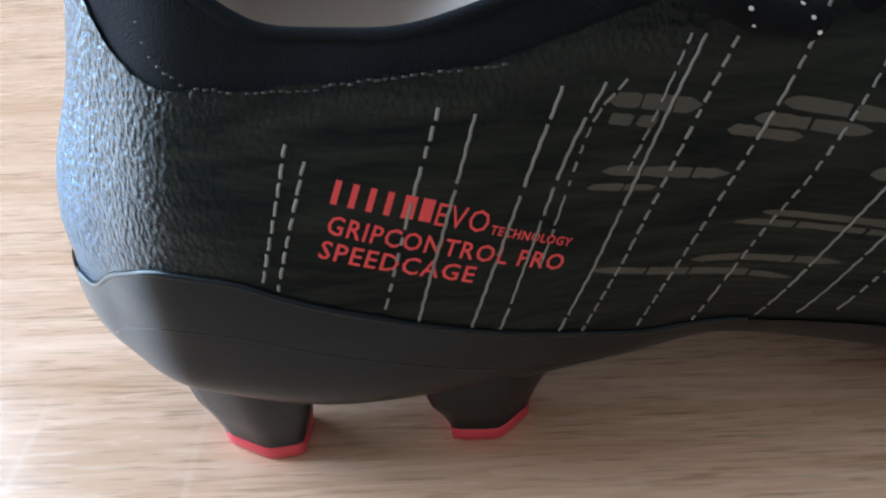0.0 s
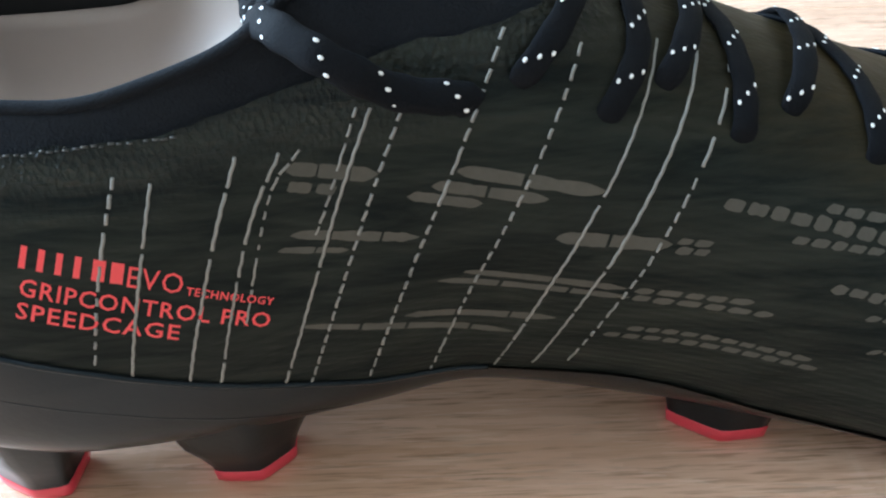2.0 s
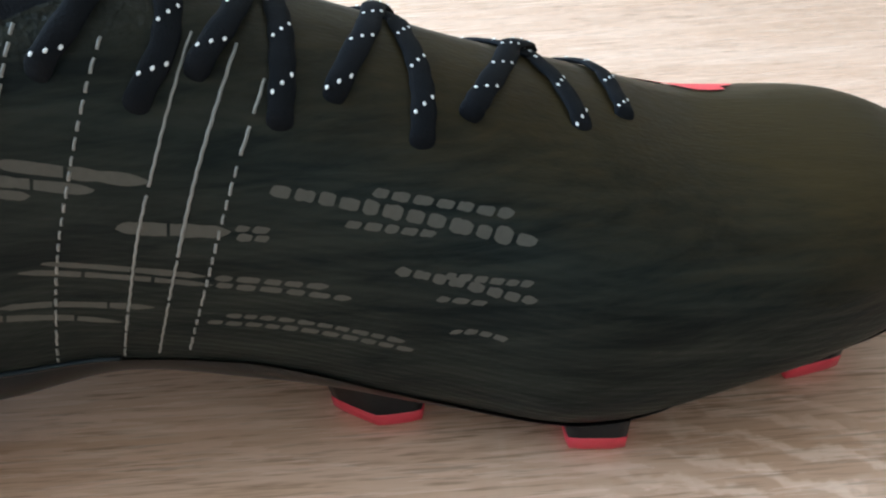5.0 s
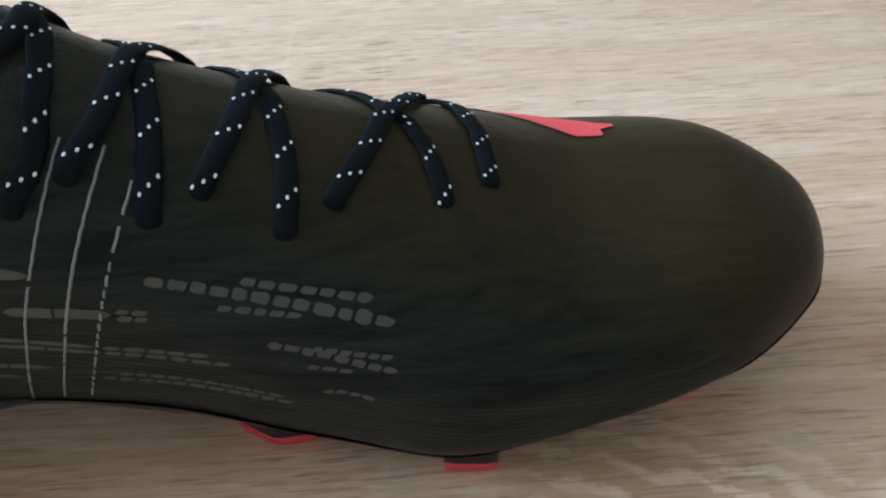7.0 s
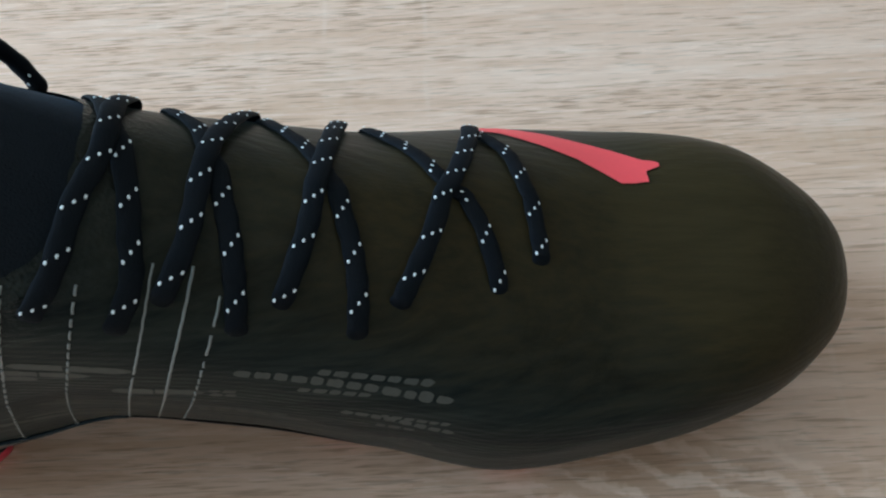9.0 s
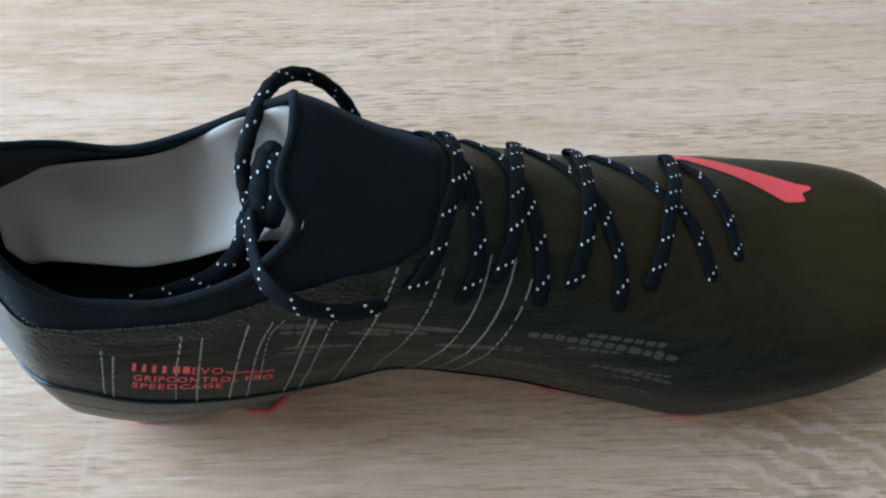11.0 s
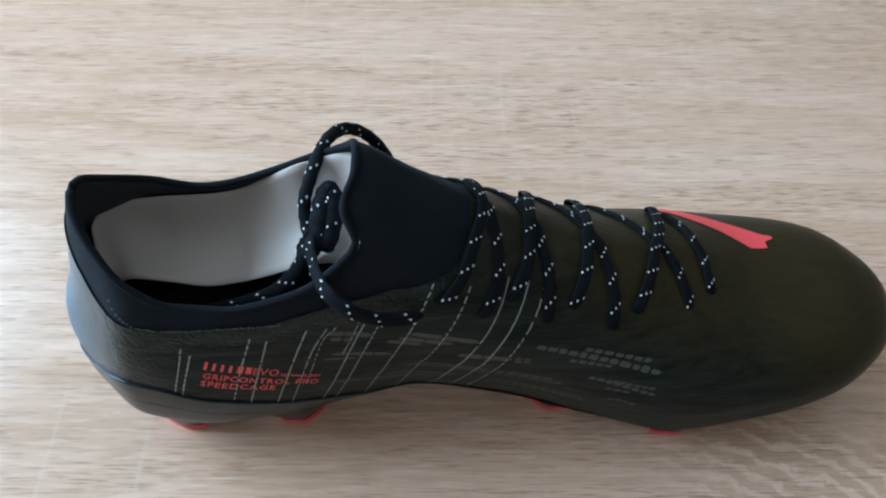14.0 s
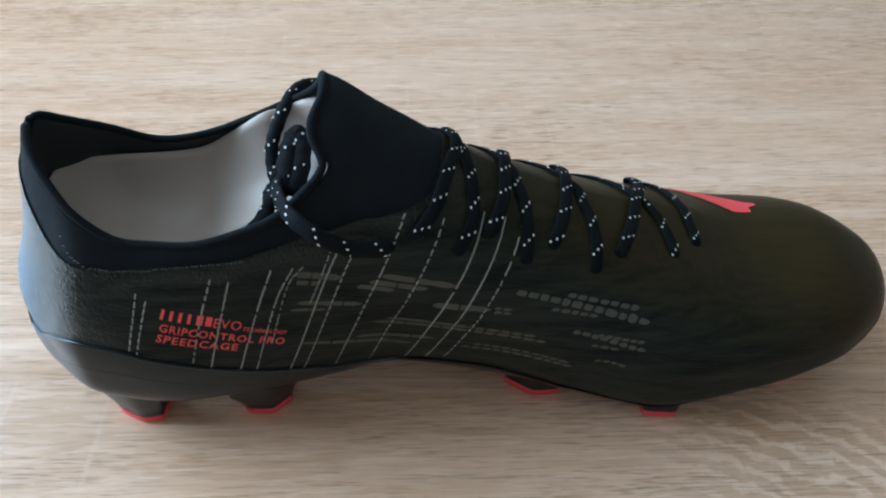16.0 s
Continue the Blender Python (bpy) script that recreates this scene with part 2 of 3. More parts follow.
# x and how far the outer side draws in towards the sole
tuck = smooth_table([(0.0, 0.0), (0.05, 0.0010), (0.075, 0.0025), (0.10, 0.0050), (0.12, 0.0070), (0.15, 0.0055), (0.178, 0.0030), (0.206, 0.0015), (0.25, 0.0), (0.289, 0.0)], float)
# x and the height of the collar's edge
collar = smooth_table([(-0.01, 0.1055), (0.014, 0.1052), (0.021, 0.1025), (0.028, 0.0958), (0.038, 0.0880), (0.050, 0.0825), (0.064, 0.0830),
                       (0.080, 0.0880), (0.091, 0.0925), (0.0975, 0.0965), (0.1012, 0.1020), (0.1035, 0.1090), (0.1065, 0.1300), (0.115, 0.1800)], float)


def lean(x, z):
    """How far the heel's back leans forwards."""
    fade = max(0.0, 1 - x / 0.10) ** 1.5
    return -0.0035 * fade * fade * min(max((z - 0.083) / 0.018, 0.0), 1.0) + 0.0022 * fade * fade * math.exp(-((z - 0.068) / 0.013) ** 2) + 0.0013 * fade + 0.0205 * fade * max(0.0, (z - 0.042) / 0.055) ** 1.4 + -0.091 * fade * max(0.0, 0.036 - z)


def skin(x, turn, out=0.0):
    """A place on the upper: turn 0 at the outer side's widest, 90 on the crest, 180 at the inner side; below 0 and past 180 under it."""
    yn, yf, zw, yc, zc, zb, n = station(x)
    c, s = -math.cos(radians(turn)), math.sin(radians(turn))
    half = yc - yn if c < 0 else yf - yc
    e = 2 / (n if c < 0 else inner(x)[0]) if s >= 0 else 2 / UNDER
    y = yc + math.copysign(abs(c) ** e, c) * half
    z = zw + (abs(s) ** e * (zc - zw) if s >= 0 else -abs(s) ** e * (zw - zb))
    if s < 0 and c < 0:
        y += tuck(x)[0] * ((zw - z) / (zw - zb))
    p = Vector((x + lean(x, z), y, z))
    if out:
        p += normal(x, turn) * out
    return p


def normal(x, turn):
    dx = 0.0008
    a = skin(min(x + dx, LENGTH - 1e-5), turn) - skin(max(x - dx, 1e-5), turn)
    b = skin(x, turn + 0.8) - skin(x, turn - 0.8)
    n = a.cross(b)
    return n.normalized() if n.length > 1e-12 else Vector((0, 0, 1))


def turn_at(x, z, far=False):
    """The turn at which the side is z high."""
    lo, hi = -89.0, 90.0
    for _ in range(30):
        mid = (lo + hi) / 2
        lo, hi = (mid, hi) if skin(x, mid)[2] < z else (lo, mid)
    return 180 - lo if far else lo



# ---- building ----
def part(name, bm, material, parent=None, label="", smooth=True):
    """Links a bmesh as one mesh object under a thing or part."""
    me = bpy.data.meshes.new(name)
    for f in bm.faces:
        f.smooth = smooth
    bm.to_mesh(me)
    bm.free()
    for m in material if isinstance(material, (list, tuple)) else [material]:
        me.materials.append(m)
    ob = new(name, me)
    ob.parent = parent
    if label:
        ob["label"] = label
    return ob


def box(x0, y0, z0, x1, y1, z1, bevel=0.0):
    bm = bmesh.new()
    bmesh.ops.create_cube(bm, size=1)
    bmesh.ops.scale(bm, vec=(x1 - x0, y1 - y0, z1 - z0), verts=bm.verts)
    bmesh.ops.translate(bm, vec=((x0 + x1) / 2, (y0 + y1) / 2, (z0 + z1) / 2), verts=bm.verts)
    if bevel:
        bmesh.ops.bevel(bm, geom=bm.edges[:], offset=bevel, segments=3, affect="EDGES", profile=0.5)
    return bm


def sheet(grid, close=False, bm=None):
    """Quads over rows of points."""
    bm = bm or bmesh.new()
    vs = [[bm.verts.new(p) for p in row] for row in grid]
    for a, b in zip(vs, vs[1:]):
        n = len(a)
        for i in range(n if close else n - 1):
            j = (i + 1) % n
            bm.faces.new((a[i], a[j], b[j], b[i]))
    return bm


def clipped(xs, turns, keep, out=0.0):
    """The skin over xs and turns, cut off smoothly where keep(x, turn, place) is negative."""
    pts = [[skin(x, u) for u in turns] for x in xs]
    val = [[keep(x, u, p) for u, p in zip(turns, row)] for x, row in zip(xs, pts)]
    if out:
        pts = [[p + normal(x, u) * out for u, p in zip(turns, row)] for x, row in zip(xs, pts)]
    bm, made = bmesh.new(), {}

    def corner(a):
        if a not in made:
            made[a] = bm.verts.new(pts[a[0]][a[1]])
        return made[a]

    def cut(a, b):
        k = (min(a, b), max(a, b))
        if k not in made:
            va, vb = val[k[0][0]][k[0][1]], val[k[1][0]][k[1][1]]
            made[k] = bm.verts.new(pts[k[0][0]][k[0][1]].lerp(pts[k[1][0]][k[1][1]], va / (va - vb)))
        return made[k]

    for i in range(len(xs) - 1):
        for j in range(len(turns) - 1):
            ring = [(i, j), (i, j + 1), (i + 1, j + 1), (i + 1, j)]
            loop = []
            for a, b in zip(ring, ring[1:] + ring[:1]):
                ina, inb = val[a[0]][a[1]] >= 0, val[b[0]][b[1]] >= 0
                if ina:
                    loop.append(corner(a))
                if ina != inb:
                    loop.append(cut(a, b))
            loop = [v for k, v in enumerate(loop) if v is not loop[k - 1]]
            if len(loop) >= 3:
                bm.faces.new(loop)
    bmesh.ops.remove_doubles(bm, verts=bm.verts, dist=0.00002)
    return bm


def tube(points, radius, sides=10, flat=1.0, up=None, bm=None, ends=True):
    """A rod along points; flat below 1 presses it along up(i)."""
    bm = bm or bmesh.new()
    rows = []
    for i, p in enumerate(points):
        d = (points[min(i + 1, len(points) - 1)] - points[max(i - 1, 0)]).normalized()
        u = up[i] if up else Vector((0, 0, 1))
        s = d.cross(u).normalized()
        u = s.cross(d).normalized()
        r = radius[i] if isinstance(radius, (list, tuple)) else radius
        rows.append([p + s * (r * math.cos(a)) + u * (r * flat * math.sin(a)) for a in (2 * math.pi * k / sides for k in range(sides))])
    sheet(rows, True, bm)
    bm.verts.ensure_lookup_table()
    if ends:
        n = len(bm.verts)
        k = len(rows) * sides
        bm.faces.new([bm.verts[n - k + i] for i in range(sides)][::-1])
        bm.faces.new([bm.verts[n - sides + i] for i in range(sides)])
    return bm


def spline(points, steps=8):
    """Catmull-Rom through points."""
    p = [Vector(q) for q in points]
    p = [2 * p[0] - p[1]] + p + [2 * p[-1] - p[-2]]
    made = []
    for i in range(1, len(p) - 2):
        for k in range(steps):
            t = k / steps
            made.append(0.5 * (2 * p[i] + (p[i + 1] - p[i - 1]) * t + (2 * p[i - 1] - 5 * p[i] + 4 * p[i + 1] - p[i + 2]) * t * t
                               + (3 * p[i] - p[i - 1] - 3 * p[i + 1] + p[i + 2]) * t ** 3))
    return made + [p[-2]]


def thing(name, label, category, place=(0, 0, 0)):
    ob = new(name)
    ob.location = place
    return tagged(ob, label, category)


# ---- the room ----
FLOOR_Z = -0.74


def wall(name, *b):
    tagged(part(name, box(*b), WALL, None, "plain off-white painted room wall", False), category="wall", kind="structure")


wall("wall_south", -1.6, -1.72, FLOOR_Z, 2.2, -1.6, 1.8)
wall("wall_north", -1.6, 2.2, FLOOR_Z, 2.2, 2.32, 1.8)
wall("wall_east", 2.2, -1.72, FLOOR_Z, 2.32, 2.32, 1.8)
# the west wall is built round its window
wall("wall_west", -1.72, -1.72, FLOOR_Z, -1.6, -0.25, 1.8)
wall("wall_west_side", -1.72, 1.22, FLOOR_Z, -1.6, 2.32, 1.8)
wall("wall_west_sill", -1.72, -0.25, FLOOR_Z, -1.6, 1.22, -0.02)
wall("wall_west_head", -1.72, -0.25, 1.6, -1.6, 1.22, 1.8)
tagged(part("ceiling", box(-1.72, -1.72, 1.8, 2.32, 2.32, 1.9), CEILING, None, "plain white ceiling", False), category="ceiling", kind="structure")
tagged(part("floor", box(-1.72, -1.72, FLOOR_Z - 0.1, 2.32, 2.32, FLOOR_Z), FLOOR, None, "brown board floor under the table", False), category="floor", kind="structure")

table = thing("table", "light oak-grained laminate table top with long streaky grain", "table", (0.15, 0.05, FLOOR_Z))
part("tabletop", box(-0.80, -0.52, -FLOOR_Z - 0.028, 0.80, 0.62, -FLOOR_Z, 0.002), WOOD, table)
for lx in (-0.72, 0.72):
    for ly in (-0.44, 0.54):
        part("leg", box(lx - 0.03, ly - 0.03, 0, lx + 0.03, ly + 0.03, -FLOOR_Z - 0.03, 0.003), WOOD, table)


# ---- the boot ----
boot = thing("football_boot", "black football boot with coral-red studs and white-flecked laces on the table", "football boot")


def eased(t, k):
    return t ** k / (t ** k + (1 - t) ** k)


XS = [LENGTH * (1 - math.cos(math.pi * min(max(i / 170, 0.003), 0.998))) / 2 for i in range(171)]
SIDE = [-90 + 90 * (1 - eased(1 - i / 30, 2.2)) for i in range(30)] + [90 * (i / 60) ** 1.5 for i in range(61)]
TURNS = SIDE + [180 - u for u in reversed(SIDE[:-1])]
TURNS = [min(max(u, -89.5), 269.5) for u in TURNS]
# x and height of the edge between the soft knit collar and the coated upper
knit_edge = smooth_table([(-0.01, 0.1060), (0.013, 0.1020), (0.019, 0.0900), (0.026, 0.0790), (0.033, 0.0755), (0.046, 0.0746), (0.064, 0.0757), (0.077, 0.0762), (0.088, 0.0788), (0.099, 0.0818),
                          (0.114, 0.0856), (0.124, 0.0865), (0.131, 0.0880), (0.138, 0.0960), (0.150, 0.120)], float)


# how much lower the collar runs on its outer side
dip = smooth_table([(-0.01, 0.0), (0.030, 0.0), (0.050, 0.0025), (0.064, 0.0042), (0.080, 0.0068), (0.091, 0.0078), (0.0975, 0.0068), (0.1035, 0.004), (0.110, 0.0), (0.12, 0.0)], float)


# how far the front of the opening runs forwards, round the boot
lobe = smooth_table([(0, 0.0), (36, 0.0), (41, -0.0008), (45, 0.0025), (50, 0.0042), (55, 0.0020), (60, -0.0020), (68, -0.0027), (76, -0.0004), (90, 0.0), (270, 0.0)], float)


def rim_height(p, u):
    forward = lobe(u)[0] * min(max((p.x - 0.089) / 0.006, 0.0), 1.0)
    return collar(p.x - forward)[0] + (0.0010 if u > 90 else 0.0) - 0.75 * dip(p.x)[0] * min(max((90 - u) / 12, 0.0), 1.0)


def ragged(p):
    return 0.0005 * noise.noise(p * 260) + 0.0006 * noise.noise(p * 900)


upper = part("knit_upper", clipped(XS, TURNS, lambda x, u, p: rim_height(p, u) - p.z), [KNIT, INSOLE], boot, "black ribbed knit sock upper")
bm = bmesh.new()
bm.from_mesh(upper.data)
bmesh.ops.recalc_face_normals(bm, faces=bm.faces)
out = sum(f.normal.dot(f.calc_center_median() - Vector((0.15, 0, 0.04))) for f in bm.faces)
if out < 0:
    bmesh.ops.reverse_faces(bm, faces=bm.faces)
# the collar's edge, walked round
edge = [e for e in bm.edges if e.is_boundary and min(v.co.z for v in e.verts) > 0.07]
links = {}
for e in edge:
    a, b = e.verts
    links.setdefault(a, []).append(b)
    links.setdefault(b, []).append(a)
start = next(v for v in links if len(links[v]) == 1 or v.co.x > 0.1)
loop, seen, at = [start.co.copy()], {start}, start
while True:
    step = [v for v in links[at] if v not in seen]
    if not step:
        break
    at = step[0]
    seen.add(at)
    loop.append(at.co.copy())
bm.to_mesh(upper.data)
bm.free()
shell = upper.modifiers.new("thickness", "SOLIDIFY")
shell.thickness, shell.offset, shell.material_offset, shell.material_offset_rim = 0.0015, -1, 1, 0

walked = [loop[0]]
for q in loop[1:]:
    if (q - walked[-1]).length > 0.0012:
        walked.append(q)
walked = [sum(walked[max(0, i - 2):i + 3], Vector()) / len(walked[max(0, i - 2):i + 3]) for i in range(len(walked))]
centre = Vector((0.06, -0.006, 0.085))
walked = [q + (Vector((centre.x, centre.y, q.z)) - q).normalized() * 0.0009 for q in walked]
part("collar_rim", tube(walked + walked[:2], 0.0012, 10), KNIT, boot, "soft rounded black knit collar edge")


def solid(ob, thick):
    m = ob.modifiers.new("thickness", "SOLIDIFY")
    m.thickness, m.offset = thick, 1
    return ob


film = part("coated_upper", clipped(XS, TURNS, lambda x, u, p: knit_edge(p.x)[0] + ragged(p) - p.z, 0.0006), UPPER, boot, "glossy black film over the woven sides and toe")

# ---- insole ----
rows = []
for i in range(40):
    x = 0.010 + 0.13 * i / 39
    yn, yf = station(x)[0] + 0.007, station(x)[1] - 0.016
    rows.append([Vector((x, yn + (yf - yn) * j / 12, 0.023 + 0.006 * (2 * j / 12 - 1) ** 4 + 0.006 * max(0, x - 0.06) / 0.08)) for j in range(13)])
solid(part("insole", sheet(rows), INSOLE, boot, "black foam insole"), 0.002)

# ---- the curled card that keeps the boot in shape: its upper and lower edges from the heel, round the tongue ----
CARD_TOP = [(0.0180, 0.0010, 0.0770), (0.0198, 0.0055, 0.0784), (0.0245, 0.0094, 0.0787), (0.0362, 0.0126, 0.0777), (0.0526, 0.0138, 0.0778), (0.0624, 0.0155, 0.0785), (0.0715, 0.0150, 0.0841),
            (0.0820, 0.0140, 0.0915), (0.0880, 0.0150, 0.0926), (0.0942, 0.0152, 0.0953), (0.1010, 0.0140, 0.0975), (0.1065, 0.0080, 0.1010), (0.1080, -0.0010, 0.1035), (0.1070, -0.0100, 0.1000), (0.1050, -0.0160, 0.0965)]
CARD_LOW = [(0.0190, -0.0070, 0.0670), (0.0222, -0.0080, 0.0605), (0.0290, -0.0080, 0.0615), (0.0395, -0.0080, 0.0597), (0.0509, -0.0080, 0.0573), (0.0600, -0.0080, 0.0590), (0.0680, -0.0082, 0.0620),
            (0.0780, -0.0086, 0.0670), (0.0860, -0.0095, 0.0715), (0.0920, -0.0105, 0.0745), (0.0980, -0.0135, 0.0770), (0.1020, -0.0170, 0.0785), (0.1035, -0.0200, 0.0800), (0.1030, -0.0225, 0.0810), (0.1010, -0.0240, 0.0815)]
rows = []
for top, low in zip(spline(CARD_TOP, 6), spline(CARD_LOW, 6)):
    hollow = Vector((0.0, 0.0045, -0.0062)) * min(1.0, max(0.0, (top.x - 0.018) / 0.016)) * (1.0 if top.x < 0.09 else max(0.25, 1 - (top.x - 0.09) / 0.02))
    rows.append([top.lerp(low, t) + hollow * (4 * t * (1 - t)) for t in (j / 14 for j in range(15))])
insert = part("boot_insert", sheet(rows), CARD)
tagged(insert, "smooth pale grey curled card insert inside the boot", "shoe insert")
stiff = insert.modifiers.new("thickness", "SOLIDIFY")
stiff.thickness, stiff.offset = 0.0006, 0

# ---- outsole and studs ----
seam = smooth_table([(0.0, 0.0335), (0.008, 0.0345), (0.018, 0.0430), (0.0285, 0.0482), (0.0387, 0.0476), (0.047, 0.0450), (0.059, 0.0408), (0.0713, 0.0358), (0.088, 0.0300), (0.104, 0.0255), (0.122, 0.0236),
                     (0.143, 0.0232), (0.158, 0.0196), (0.173, 0.0150), (0.20, 0.0100), (0.225, 0.0105), (0.25, 0.0165), (0.28, 0.0262), (0.289, 0.0272)], float)
plate = part("outsole", clipped(XS, TURNS, lambda x, u, p: seam(x)[0] - p.z, 0.0012), PLATE, boot, "satin black moulded sole plate")
# the plate's raised upper edge at the heel
part("sole_edge", tube([skin(x, turn_at(x, seam(x)[0]), 0.0008) for x in [0.004 + 0.118 * i / 70 for i in range(71)]], 0.0006, 6), PLATE, boot)
part("sole_ridge", tube([skin(x, turn_at(x, seam(x)[0] - 0.009 - 0.06 * max(0, 0.05 - x)), 0.0009) for x in [0.012 + 0.085 * i / 50 for i in range(51)]], 0.0004, 6), PLATE, boot)


def stud(foot, top, spread):
    """A moulded stud with a footprint of its own: a dark root that widens into the sole, and a coral tip on the table."""
    c = sum((Vector((*q, 0)) for q in foot), Vector()) / len(foot)

    def ring(z, k, grow=0.0):
        pts = []
        n = len(foot)
        for i in range(n):
            a, b, d = (Vector((*foot[j % n], 0)) for j in (i - 1, i, i + 1))
            for q in (b.lerp(a, 0.22), b.lerp(a, 0.07).lerp(b.lerp(d, 0.07), 0.5), b.lerp(d, 0.22)):
                pts.append(c + (q - c) * k + (q - c).normalized() * grow + Vector((0, 0, z)))
        return pts
    root = part("stud", sheet([ring(0.0032, 1.0), ring(0.0045, 1.02), ring(0.008, 1 + spread * 0.25), ring(0.012, 1 + spread * 0.6), ring(top, 1 + spread)], True), PLATE, boot)
    n = len(ring(0, 1))
    bm = sheet([[c.copy() for _ in range(n)], ring(0, 0.90), ring(0.0007, 0.99), ring(0.0033, 1.03), ring(0.0036, 1.0), [c + Vector((0, 0, 0.0036))] * n], True)
    bmesh.ops.remove_doubles(bm, verts=bm.verts, dist=1e-6)
    part("stud_tip", bm, RED, root, "coral-red stud tip")


FEET = [([(0.027, -0.029), (0.036, -0.0335), (0.0425, -0.0325), (0.043, -0.022), (0.030, -0.022)], 0.021, 0.62),
        ([(0.0695, -0.0305), (0.0785, -0.0308), (0.0845, -0.025), (0.083, -0.018), (0.069, -0.020)], 0.021, 0.75),
        ([(0.157, -0.019), (0.1665, -0.0253), (0.1757, -0.0245), (0.176, -0.016), (0.161, -0.013)], 0.016, 0.35),
        ([(0.2025, -0.0342), (0.214, -0.0351), (0.2145, -0.026), (0.2025, -0.025)], 0.012, 0.25),
        ([(0.249, -0.0205), (0.262, -0.0175), (0.262, -0.009), (0.250, -0.010)], 0.021, 0.25)]
for foot, top, spread in FEET:
    stud(foot, top, spread)
    stud([(x, (-y - 0.006 if x < 0.1 else -y + 0.003) + 0.0) for x, y in reversed(foot)], top, spread)


# ---- woven threads on the outer side: x, z from top to bottom ----
THREADS = [
    (0.0472, 0.0680, 0.0458, 0.0584, 0.0437, 0.0473),
    (0.0501, 0.0657, 0.0482, 0.0567, 0.0459, 0.0462),
    (0.0696, 0.0714, 0.0658, 0.0594, 0.0612, 0.0413),
    (0.0748, 0.0702, 0.0718, 0.0595, 0.0658, 0.0378),
    (0.0872, 0.0726, 0.0821, 0.0599, 0.0738, 0.0350),
    (0.0934, 0.0725, 0.0872, 0.0609, 0.0783, 0.0335),
    (0.0963, 0.0726, 0.0909, 0.0657, 0.0844, 0.0449),
    (0.1065, 0.0776, 0.1005, 0.0636, 0.0879, 0.0302),
]
THREADS_FRONT = [
    (0.1046, 0.0778, 0.0997, 0.0655, 0.0969, 0.0593),
    (0.1107, 0.0770, 0.1045, 0.0623, 0.0918, 0.0287),
    (0.1248, 0.0859, 0.1179, 0.0692, 0.1099, 0.0504, 0.1010, 0.0266),
    (0.1354, 0.0827, 0.1278, 0.0650, 0.1193, 0.0459, 0.1112, 0.0243),
    (0.1467, 0.0807, 0.1413, 0.0681, 0.1344, 0.0526, 0.1229, 0.0241),
    (0.1528, 0.0783, 0.1463, 0.0644, 0.1397, 0.0488, 0.1297, 0.0251),
    (0.1578, 0.0763, 0.1511, 0.0622, 0.1443, 0.0463, 0.1354, 0.0257),
]
DASHED = (0, 1, 2, 6, 8, 9, 10, 11, 14)


def on_side(x, z, out):
    """A place on the outer side, by its height."""
    return skin(x, turn_at(x, z), out)


def side_normal(x, z):
    a = on_side(x + 0.0006, z, 0) - on_side(x - 0.0006, z, 0)
    b = on_side(x, z + 0.0006, 0) - on_side(x, z - 0.0006, 0)
    return a.cross(b).normalized()


def side(x, z, out):
    return on_side(x, z, 0) + side_normal(x, z) * out


for k, row in enumerate(THREADS + THREADS_FRONT):
    knots = [Vector((row[i], row[i + 1], 0)) for i in range(0, len(row), 2)]
    way = spline(knots, 60 // (len(knots) - 1))
    bm = bmesh.new()
    dash, gap = (0.0022, 0.00045) if k in DASHED else (0.0052, 0.00010)
    wide = 0.00024 if k not in (6, 8) else 0.00019
    run, piece = 0.0, []

    def close_piece(piece):
        if len(piece) > 1:
            pts = [side(q.x, q.y, 0.00072) for q in piece]
            tube(pts, wide * random.uniform(0.85, 1.15), 6, 0.7, [side_normal(q.x, q.y) for q in piece], bm)
    for a, b in zip(way, way[1:]):
        n = max(1, int((b - a).length / 0.0004))
        for i in range(n):
            q = a.lerp(b, i / n)
            q = Vector((q.x + 0.00007 * math.sin(q.y * 2600 + k), q.y, 0))
            run += (b - a).length / n
            if run % (dash + gap) < dash:
                piece.append(q)
            else:
                close_piece(piece)
                piece = []
    close_piece(piece)
    part("woven_thread", bm, THREAD, boot, "silver-grey woven thread")

# ---- printed grey streaks: x, z at both ends, half height, cell length ----
STREAKS_HEEL = [
    (0.0939, 0.0701, 0.1068, 0.0681, 0.0012, 0.0045),
    (0.0936, 0.0676, 0.1010, 0.0662, 0.0010, 0.0037),
    (0.1178, 0.0681, 0.1392, 0.0633, 0.00115, 0.0100),
    (0.1142, 0.0660, 0.1310, 0.0626, 0.00100, 0.0085),
    (0.1107, 0.0645, 0.1214, 0.0624, 0.00090, 0.0075),
    (0.0933, 0.0600, 0.1119, 0.0573, 0.0009, 0.0058),
    (0.0912, 0.0577, 0.1014, 0.0562, 0.0006, 0.0050),
    (0.1321, 0.0563, 0.1495, 0.0541, 0.0014, 0.0075),
]
STREAKS_WAIST = [
    (0.1180, 0.0499, 0.1438, 0.0456, 0.00070, 0.0105),
    (0.1140, 0.0485, 0.1445, 0.0436, 0.00070, 0.0105),
    (0.1084, 0.0416, 0.1332, 0.0383, 0.0008, 0.0082),
    (0.0922, 0.0431, 0.1264, 0.0348, 0.0008, 0.0085),
    (0.1499, 0.0534, 0.1552, 0.0526, 0.0007, 0.0027),
    (0.1501, 0.0549, 0.1556, 0.0541, 0.0006, 0.0027),
    (0.1447, 0.0454, 0.1634, 0.0432, 0.00072, 0.0037),
    (0.1445, 0.0437, 0.1666, 0.0408, 0.00072, 0.0037),
]
